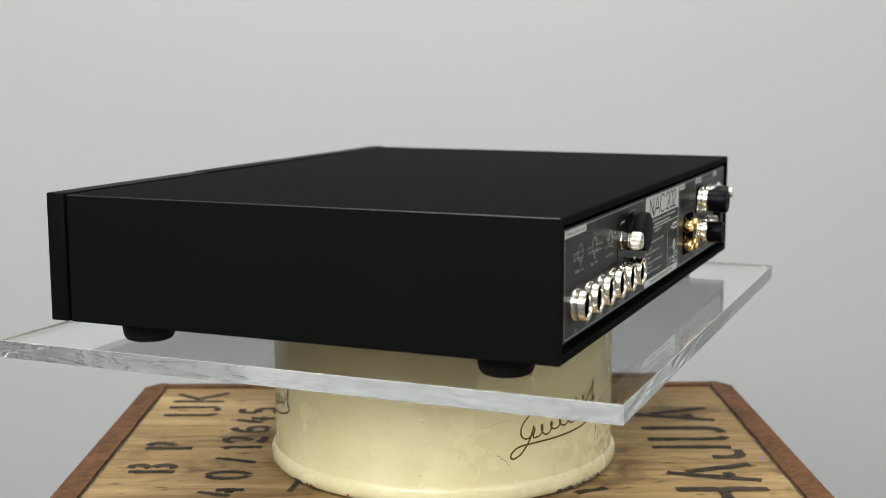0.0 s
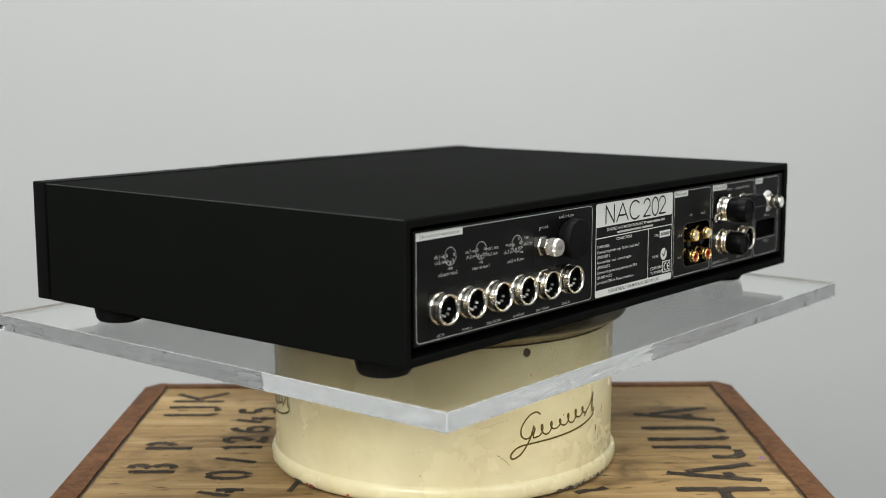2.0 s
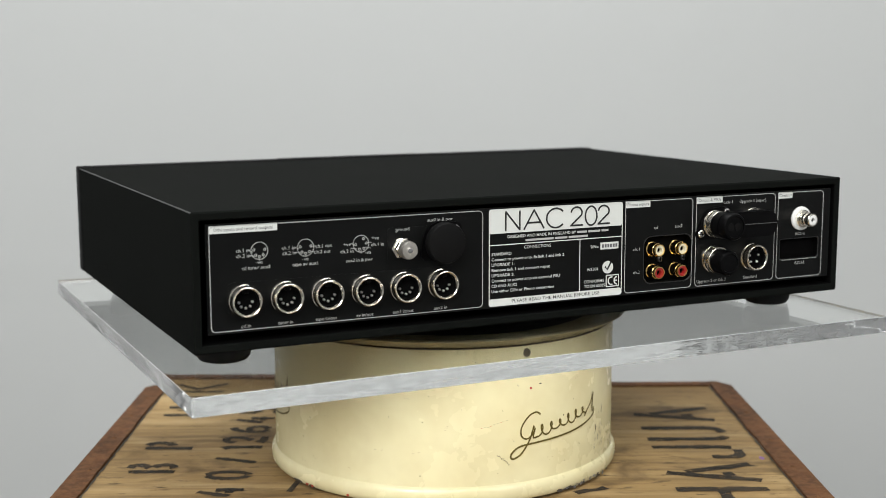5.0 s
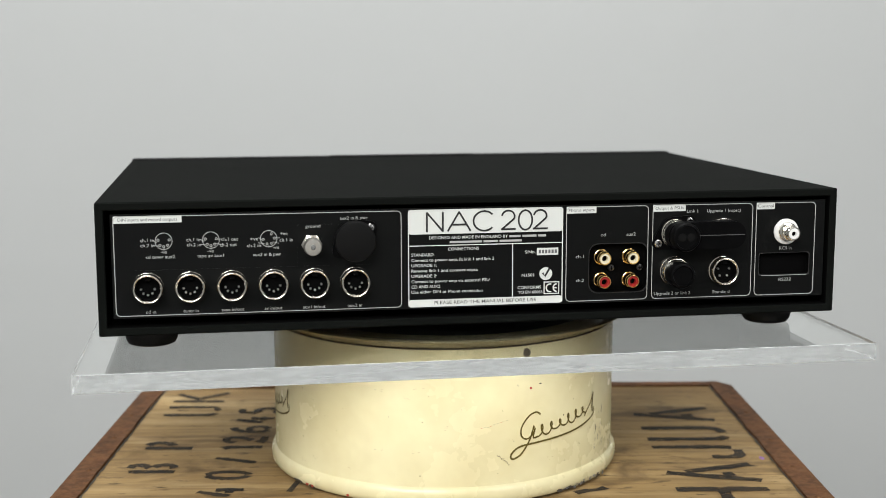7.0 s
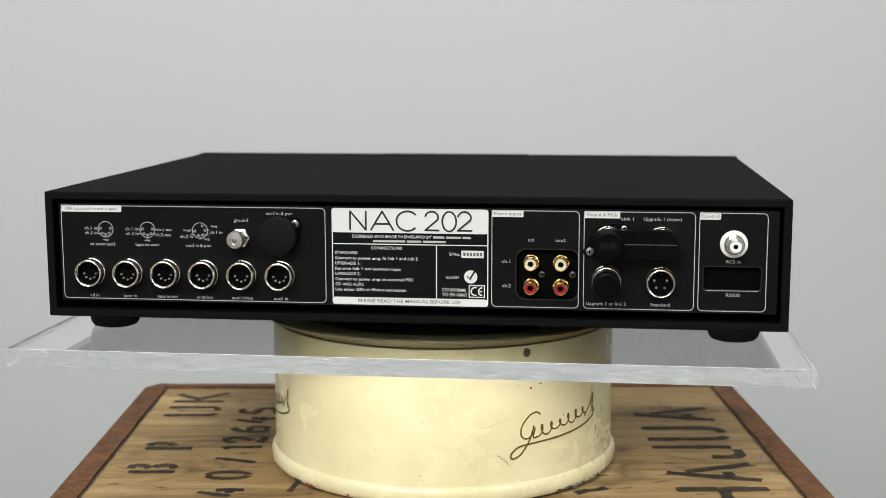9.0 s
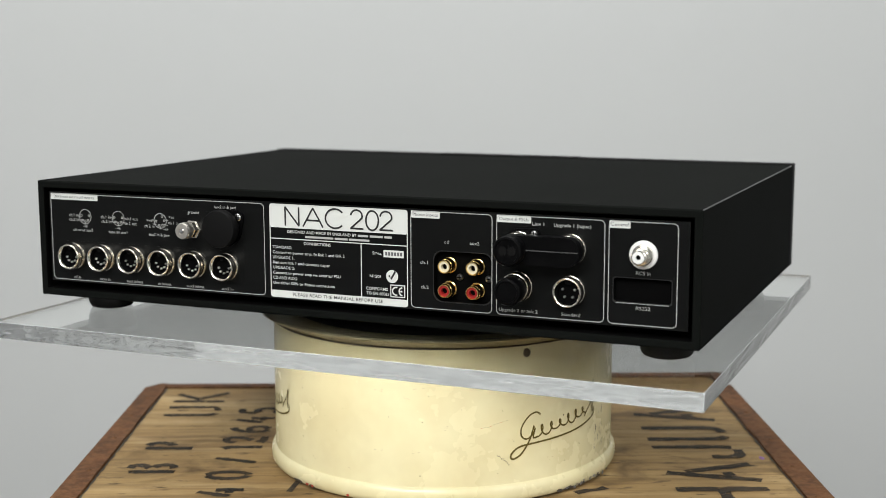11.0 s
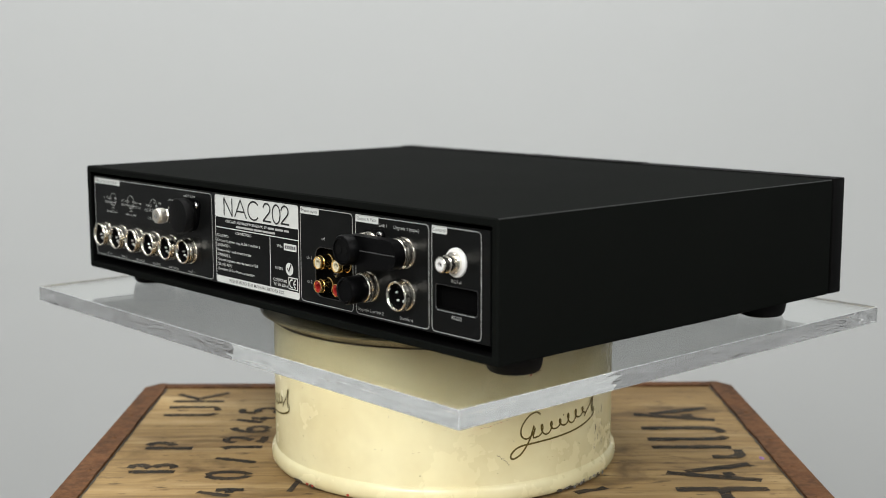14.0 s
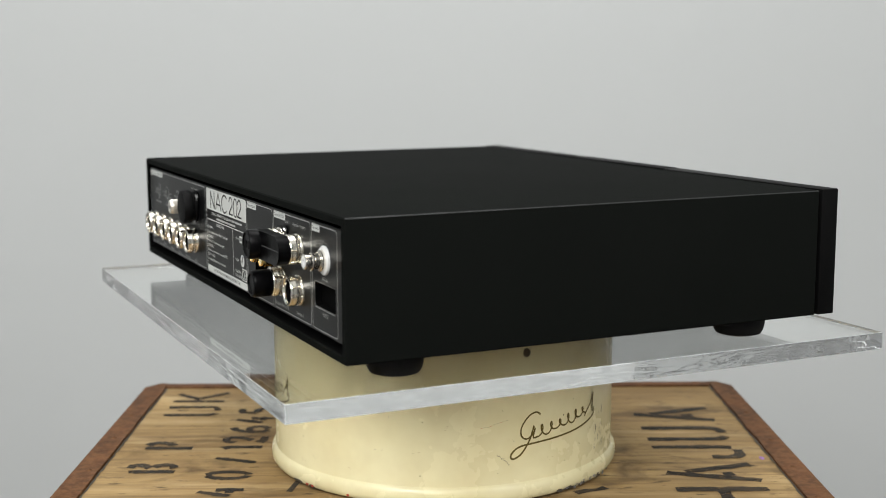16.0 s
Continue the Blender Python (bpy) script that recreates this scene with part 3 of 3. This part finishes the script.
def screw(amp, x, z, r, material=None, p=0.0):
    bm = lathe([(r, 0.0), (r, 0.0006), (r * 0.8, 0.0012), (r * 0.35, 0.0015), (0.0, 0.0015)], 20)
    ob = part("screw", bm, material or STEEL, amp, at=on_panel(x, z, p))
    cross = boxed(-r * 0.6, r * 0.6, -r * 0.12, r * 0.12, 0.0012, 0.00165)
    box(cross, -r * 0.12, r * 0.12, -r * 0.6, r * 0.6, 0.0012, 0.00164)
    part("slot", cross, DARK, ob, smooth=False)


MESH = {}


def amplifier():
    amp = tagged(new("amplifier"), "black hi-fi amplifier showing its rear sockets, on an acrylic plate", "amplifier")
    part("case", sleeve(), [CASE, EDGE, DARK], amp, "black powder-coated metal sleeve")
    # front plate in three sections, the middle one a little taller
    f0, f1 = D2 - 0.0122, D2
    part("front_plate", boxed(-W2, -0.0645, f0, f1, ZB, ZB + HB, 0.0007), FASCIA, amp)
    part("front_plate", boxed(-0.0640, 0.0540, f0, f1, ZB, ZB + HB + 0.0003, 0.0007), FASCIA, amp)
    part("front_plate", boxed(0.0545, W2, f0, f1, ZB, ZB + HB, 0.0007), FASCIA, amp)
    part("chassis", boxed(-W2 + 0.006, W2 - 0.006, D2 - 0.02, f0 + 0.0005, ZB + 0.001, ZB + HB - 0.002), DARK, amp, smooth=False)
    foot = [(0.0, 0.0001), (0.0112, 0.0001), (0.0134, 0.0009), (0.0147, 0.0028), (0.0154, 0.0058), (0.0158, 0.0090), (0.0158, 0.0126), (0.0, 0.0126)]
    mesh = None
    for x in (-0.190, 0.190):
        for y in (-0.119, 0.107):
            mesh = part("foot", mesh or lathe(foot, 40), RUBBER, amp, "round black rubber foot", at=pose(x, y, 0)).data
    # rear panel, with openings for the serial port and the phono sockets
    edge = [(-208.9, 9.7), (208.9, 9.7), (208.9, 67.9), (-208.9, 67.9)]
    holes = [rounded(168.0, 199.9, 23.1, 36.4, 1.6), rounded(62.8, 98.6, 15.6, 44.6, 5.6)]
    bm = bmesh.new()
    for z in (0.0, -0.0016):
        rings = [[bm.verts.new((x / 1000, y / 1000, z)) for x, y in loop] for loop in (edge, *holes)]
        flat_list = [v for loop in rings for v in loop]
        for tri in geometry.tessellate_polygon([[v.co for v in loop] for loop in rings]):
            bm.faces.new([flat_list[i] for i in tri])
        if z:
            for up, down in zip(above, rings):
                for i in range(len(up)):
                    j = (i + 1) % len(up)
                    bm.faces.new((up[i], up[j], down[j], down[i]))
        above = rings
    rear = part("rear_panel", bm, PANEL, amp, "black anodised rear panel with white print", at=on_panel(0, 0), smooth=False)

    def recess(name, x0, x1, z0, z1, r, depth, label):
        """A shallow black tub behind an opening, its lip lightened to stand for a highlight."""
        bm = bmesh.new()
        rings = [[bm.verts.new((x / 1000, y / 1000, z / 1000)) for x, y in rounded(x0 + g, x1 - g, z0 + g, z1 - g, r)]
                 for g, z in ((-0.35, 0.0), (-0.30, 0.12), (0.05, 0.12), (0.25, -0.25), (0.25, -depth))]
        for k, (up, down) in enumerate(zip(rings, rings[1:])):
            for i in range(len(up)):
                j = (i + 1) % len(up)
                bm.faces.new((up[i], up[j], down[j], down[i])).material_index = 1 if k < 3 else 0
        bm.faces.new(rings[-1])
        part(name, bm, [DARK, EDGE], rear, label, smooth=False)
    recess("port_recess", 168.0, 199.9, 23.1, 36.4, 1.6, 4.0, "dark recess of the serial port")
    recess("socket_recess", 62.8, 98.6, 15.6, 44.6, 5.6, 4.6, "black recess behind the phono sockets")

    # glint on the serial port's lower lip, painted as a pale line
    printed(rear, [([(169.6, 22.75), (198.4, 22.75)], False)], 0.32)

    # printed frames and white tags
    for x0, x1 in ((-207.3, -48.0), (48.9, 98.4), (101.2, 163.0), (165.4, 202.7)):
        printed(rear, [(rounded(x0, x1, 11.1, 66.6, 2.6), True)], 0.44, "printed_frame")
    for x0, x1, text in ((-207.3, -170.3, "DIN inputs and record outputs"), (48.9, 66.8, "Phono inputs"), (101.2, 121.2, "Output & PSUs"), (165.4, 176.9, "Control")):
        tag = flat(rear, "white_tag", x0, x1, 62.9, 66.9, WHITE, 0.5)
        words(rear, text, (x0 + x1) / 2, 64.8, 1.75, GREYINK, width=(x1 - x0) * 0.86)

    # pin diagrams
    diagrams = ((-180.4, (168, 228, 270, 312, 12)), (-154.7, (168, 228, 270, 312, 12)), (-122.8, (62, 186, 4, 252, 302)))
    for i, (cx, pins) in enumerate(diagrams):
        lines = [(arc(cx, 52.6, 4.6, 4.6, 0, 360, 30)[:-1], True)]
        for a in pins:
            q = (cx + 3.1 * math.cos(radians(a)), 52.6 + 3.1 * math.sin(radians(a)))
            lines.append((arc(*q, 0.62, 0.62, 0, 360, 10)[:-1], True))
        printed(rear, lines, 0.36, "pin_diagram")
        lead = [([(cx - 5.9, 53.3), (cx - 3.7, 52.0)], False), ([(cx - 5.9, 50.4), (cx - 2.4, 49.9)], False), ([(cx, 49.0), (cx, 47.4)], False)]
        if i:
            lead += [([(cx + 3.4, 53.0), (cx + 6.2, 53.0)], False), ([(cx + 2.6, 50.6), (cx + 5.6, 49.9)], False)]
        printed(rear, lead, 0.3)
    for text, x, z, w in (("ch.1 in", -189.4, 53.2, 7.5), ("ch.2 in", -189.2, 50.3, 7.6), ("-ve", -180.6, 46.5, 3.5), ("cd tuner aux2", -182.4, 43.8, 15.6),
                          ("ch.1 in", -164.3, 53.0, 7.5), ("ch.2 in", -163.9, 50.2, 7.6), ("ch.1 out", -144.4, 52.8, 9.3), ("ch.2 out", -145.2, 49.7, 9.3), ("-ve", -155.0, 46.5, 3.5),
                          ("tape av aux1", -154.8, 43.8, 14.5), ("+ve", -130.9, 52.6, 4.6), ("ch.2 in", -131.0, 48.9, 7.6), ("+ve", -114.4, 55.2, 4.2), ("ch.1 in", -113.0, 51.6, 7.5),
                          ("-ve", -118.8, 47.6, 3.4), ("aux2 in & pwr", -123.9, 43.7, 15.6), ("ground", -98.0, 59.0, 8.4), ("aux2 in & pwr", -75.0, 63.2, 15.7),
                          ("cd in", -188.5, 12.95, 5.4), ("tuner in", -166.6, 12.95, 8.4), ("tape in/out", -143.6, 12.95, 12.4), ("av in/out", -121.0, 12.95, 10.0),
                          ("aux1 in/out", -98.0, 12.95, 12.6), ("aux2 in", -74.8, 12.95, 8.2), ("cd", 71.1, 49.9, 3.0), ("aux2", 88.0, 49.9, 5.6), ("ch.1", 57.3, 37.4, 4.8), ("ch.2", 57.4, 23.2, 4.8),
                          ("Link 1", 125.6, 62.7, 6.8), ("Upgrade 1 (napsc)", 144.9, 62.7, 21.0), ("Upgrade 2 or link 2", 114.0, 13.9, 22.6), ("Standard", 144.5, 13.9, 10.8),
                          ("RC5 in", 184.4, 39.2, 7.8), ("RS232", 184.6, 20.2, 7.8)):
        words(rear, text, x, z, 1.85, width=w)

    # the middle label
    printed(rear, [(rounded(-43.8, 46.6, 10.9, 66.7, 1.4), True)], 0.6, "label_border", WHITE, 0.25)
    flat(rear, "label_header", -43.6, 46.4, 52.8, 66.6, WHITE, 1.2)
    flat(rear, "label_footer", -43.6, 46.4, 11.0, 14.9, WHITE, 1.2)
    printed(rear, [([(-43.6, 46.2), (46.4, 46.2)], False), ([(17.0, 46.2), (17.0, 14.9)], False)], 0.55, material=WHITE)
    z0, h = 54.2, 11.3
    glyphs = [[[(-33.2, 0), (-33.2, 1.0)], [(-33.3, 0.99), (-23.9, 0.01)], [(-24.0, 0), (-24.0, 1.0)]], [[(-21.2, 0), (-14.4, 1.0)], [(-14.6, 1.0), (-7.8, 0)], [(-18.8, 0.34), (-10.2, 0.34)]],
              [[(0.2 + 6.3 * math.cos(radians(a)), 0.5 + 0.5 * math.sin(radians(a))) for a in range(40, 325, 9)]]]
    for gx in (14.5, 33.4):
        bowl = [(gx - 0.2 + 3.7 * math.cos(radians(a)), 0.71 + 0.29 * math.sin(radians(a))) for a in range(176, -36, -12)]
        glyphs.append([bowl + [(gx - 4.2, 0.03)], [(gx - 4.4, 0.045), (gx + 4.2, 0.045)]])
    for g in glyphs:
        printed(rear, [([(x, z0 + h * v) for x, v in line], False) for line in g], 1.05, "model_letter", BLACKINK, 0.4)
    printed(rear, [([(24.4 + 4.0 * math.cos(radians(a)), z0 + h * (0.5 + 0.5 * math.sin(radians(a)))) for a in range(0, 360, 10)], True)], 1.05, "model_letter", BLACKINK, 0.4)
    words(rear, "DESIGNED AND MADE IN ENGLAND BY", -9.0, 50.6, 1.75, WHITE, width=46)
    for b0, b1 in ((15.0, 21.6), (22.7, 31.0), (32.0, 36.8)):
        flat(rear, "text_bar", b0, b1, 49.95, 51.2, INK, p=0.3)
    for b0, b1 in ((-20.0, -1.2), (-0.2, 8.2), (9.2, 22.4)):
        flat(rear, "text_bar", b0, b1, 47.4, 48.6, INK, p=0.3)
    words(rear, "CONNECTIONS", -12.0, 43.9, 1.75, WHITE, width=18)
    for k, (text, w) in enumerate((("STANDARD:", 13.4), ("Connect to power amp, fit link 1 and link 2", 48.4), ("UPGRADE 1:", 14.8), ("Remove link 1 and connect napsc", 38.6), ("UPGRADE 2:", 14.8),
                                   ("Connect to power amp via external PSU", 45.6), ("CD AND AUX2", 16.6), ("Use either DIN or Phono connection", 41.6))):
        words(rear, text, -42.3 + w / 2, 40.9 - 3.08 * k, 1.75, WHITE, width=w)
    words(rear, "S/No.", 27.4, 41.0, 1.75, WHITE, width=6)
    flat(rear, "serial_plate", 31.4, 44.2, 39.0, 43.2, WHITE, 0.2)
    for k in range(6):
        flat(rear, "text_bar", 32.5 + 1.9 * k, 33.8 + 1.9 * k, 40.1, 42.1, GREYINK, p=0.3, thick=0.08)
    words(rear, "N1501", 26.3, 27.4, 1.75, WHITE, width=7.2)
    part("approval_mark", lathe([(0.0, 0.00015), (0.0038, 0.00015), (0.0038, 0.0)], 32), WHITE, rear, at=seat(rear, 36.8, 28.0, 0.1))
    printed(rear, [([(34.8, 28.6), (36.3, 26.6), (39.0, 31.2)], False)], 1.2, "approval_tick", BLACKINK, 0.4)
    words(rear, "CONFORMS", 27.0, 20.1, 1.8, WHITE, width=14)
    words(rear, "TO EN 60065", 27.6, 17.3, 1.8, WHITE, width=14.6)
    flat(rear, "approval_plate", 35.6, 45.0, 15.9, 23.3, WHITE, 0.2)
    flat(rear, "approval_field", 36.2, 44.4, 16.5, 22.7, PANEL, p=0.28, thick=0.06)
    printed(rear, [(arc(39.4, 19.6, 2.3, 2.3, 70, 290), False), (arc(43.6, 19.6, 2.3, 2.3, 95, 265), False), ([(41.4, 19.6), (43.4, 19.6)], False)], 0.8, "approval_letters", WHITE, 0.4)
    words(rear, "PLEASE READ THE MANUAL BEFORE USE", 1.0, 12.85, 1.9, BLACKINK, width=60)

    # sockets in a row, on a black mounting plate
    flat(amp, "mounting_plate", -197.5, -62.5, 17.0, 36.5, PANEL, 1.5, p=0.15, thick=0.1)
    flat(amp, "mounting_plate", -107.0, -62.5, 36.9, 60.0, PANEL, 1.5, p=0.15, thick=0.1)
    for i in range(6):
        din_socket(amp, -189.6 + 22.97 * i, 27.0, (188, 229, 270, 311, 352))
    # ground terminal
    ground = part("ground_terminal", lathe([(0.0060, 0.0), (0.0060, 0.0009), (0.0051, 0.0012), (0.0051, 0.0050), (0.0045, 0.0055), (0.0034, 0.0056), (0.0034, 0.0068)], 6), NICKEL, amp,
                  "knurled nickel ground screw", at=on_panel(-98.8, 48.7))
    knurl = bmesh.new()
    n = 72
    prof = ((0.0044, 0.0062), (0.0049, 0.0067), (0.0049, 0.0086), (0.0049, 0.0105), (0.0045, 0.0122), (0.0023, 0.0123), (0.0022, 0.0119), (0.0012, 0.0119))
    rings = [[knurl.verts.new(((r + (0.00030 if (k + i) % 3 == 0 and 0 < i < 4 else 0)) * math.cos(k * math.tau / n), (r + (0.00030 if (k + i) % 3 == 0 and 0 < i < 4 else 0)) * math.sin(k * math.tau / n), z))
              for k in range(n)] for i, (r, z) in enumerate(prof)]
    for a, b in zip(rings, rings[1:]):
        for k in range(n):
            knurl.faces.new((a[k], a[(k + 1) % n], b[(k + 1) % n], b[k]))
    part("knurled_nut", knurl, SATIN, ground, smooth=False)
    part("terminal_tip", lathe([(0.0014, 0.0115), (0.0014, 0.0127), (0.0, 0.0129)], 16), STEEL, ground)
    # dust cap over the power socket, on a black flange
    part("socket_flange", slab(bmesh.new(), hull([(-74.6, 51.0, 11.4), (-65.6, 57.6, 3.8), (-83.6, 44.4, 3.8)]), 0.0, 0.0012), PLASTIC, amp, at=on_panel(0, 0, 0.1), smooth=False)
    part("dust_cap", lathe([(0.0098, 0.0), (0.0098, 0.0030), (0.0110, 0.0036), (0.0115, 0.0046), (0.0115, 0.0088), (0.0110, 0.0098), (0.0092, 0.0102), (0.0, 0.0102)], 48), RUBBER, amp,
         "round black rubber dust cap", at=on_panel(-74.8, 50.8))
    screw(amp, -65.6, 57.6, 0.0024, p=1.2)
    # phono sockets
    shell, plug, hole = None, {}, None
    for x in (71.2, 88.3):
        for z, m in ((36.4, IVORY), (22.6, RED)):
            ob = part("phono_socket", shell or lathe([(0.0046, 0.0), (0.0046, 0.0014), (0.0041, 0.0017), (0.0041, 0.0070), (0.0039, 0.0072), (0.0039, 0.0090), (0.0037, 0.0094), (0.0033, 0.0095), (0.0031, 0.0090), (0.0031, 0.0070)], 32), GOLD, amp,
                      "gold-plated phono socket, " + ("white" if m is IVORY else "red") + " insulator", at=on_panel(x, z, -4.4))
            shell = ob.data
            plug[z] = part("insulator", plug.get(z) or lathe([(0.0032, 0.0080), (0.0031, 0.0089), (0.0018, 0.0089), (0.0016, 0.0062)], 28), m, ob).data
            hole = part("contact", hole or lathe([(0.0018, 0.0066), (0.0, 0.0066)], 20), DARK, ob).data
    for x in (77.4, 94.8):
        screw(amp, x, 29.6, 0.0020, GUNMETAL, -4.5)
    # sockets with link plugs
    for x, z in ((114.6, 50.0), (144.5, 50.0), (114.2, 27.8)):
        din_socket(amp, x, z, (), "plug_socket")
    din_socket(amp, 144.3, 27.2, (160, 20, 231, 309), "din_socket")
    part("socket_flange", slab(bmesh.new(), hull([(114.6, 50.0, 9.8), (104.4, 44.0, 3.6), (123.6, 57.2, 3.2)]), 0.0, 0.0010), PLASTIC, amp, at=on_panel(0, 0, 0.1), smooth=False)
    link = bmesh.new()
    slab(link, [(a / 1000, b / 1000) for a, b in rounded(-9.0, 38.4, -8.0, 8.0, 7.9, 10)], 0.0080, 0.0148)
    bmesh.ops.bevel(link, geom=[e for e in link.edges if len(e.link_faces) == 2 and e.calc_face_angle(0) > 1.0], offset=0.0012, segments=2, affect="EDGES")
    link_ob = part("link_plug", link, PLASTIC, amp, "long black plastic link plug", at=on_panel(114.9, 50.0))
    part("plug_knob", lathe([(0.0084, 0.0140), (0.0084, 0.0200), (0.0078, 0.0209), (0.0068, 0.0211), (0.0066, 0.0204), (0.0, 0.0203)], 40), PLASTIC, link_ob)
    for s in (-1, 1):
        part("plug_dimple", lathe([(0.0024, 0.0202), (0.0024, 0.0206), (0.0, 0.0207)], 20), RUBBER, link_ob, at=pose(0.0026 * s, 0, 0))
    part("seam", boxed(0.0084, 0.0375, 0.0, 0.0004, 0.0144, 0.0150), SEAM, link_ob, smooth=False)
    part("link_plug", lathe([(0.0070, 0.0070), (0.0077, 0.0082), (0.0077, 0.0172), (0.0072, 0.0184), (0.0060, 0.0187), (0.0056, 0.0178), (0.0, 0.0178)], 40), PLASTIC, amp,
         "short round black plastic link plug", at=on_panel(114.0, 27.3))
    screw(amp, 104.4, 44.0, 0.0024, p=1.0)
    screw(amp, 123.6, 57.6, 0.0019, p=1.0)
    # remote-control socket
    rc = part("remote_socket", lathe([(0.0077, 0.0), (0.0077, 0.0010), (0.0073, 0.0014), (0.0060, 0.0016), (0.0, 0.0016)], 40), NYLON, amp, "white washer round a nickel remote socket", at=on_panel(184.4, 49.3))
    part("lock_ring", lathe([(0.0054, 0.0014), (0.0056, 0.0018), (0.0056, 0.0032), (0.0052, 0.0037), (0.0042, 0.0040)], 36), NICKEL, rc)
    part("barrel", lathe([(0.0042, 0.0038), (0.0042, 0.0062), (0.0046, 0.0066), (0.0046, 0.0076), (0.0041, 0.0080), (0.0041, 0.0114), (0.0037, 0.0118), (0.0033, 0.0118)], 32), NICKEL, rc)
    part("insulator", lathe([(0.0034, 0.0116), (0.0030, 0.0119), (0.0014, 0.0119), (0.0013, 0.0100)], 28), NYLON, rc)
    part("contact", lathe([(0.0014, 0.0104), (0.0, 0.0104)], 16), DARK, rc)
    return amp


# ---------------------------------------------------------------- build
room()
crate()
drum()
DISC = bearing()
PLATE = plate()
AMP = amplifier()


def motions():
    """Amplifier, plate and bearing turn together about the drum's axis."""
    times = [0.2 * k for k in range(81)]
    for ob, off in ((AMP, (-0.0025, 0.0015, BASE)), (PLATE, (-0.0031, -0.0013, BASE)), (DISC, (0.0, 0.0, TOP + 0.0975))):
        walk(ob, [(t, pose(0, 0, 0, 0, 0, AXIS_DEG + RATE * t) @ pose(*off)) for t in times])


motions()
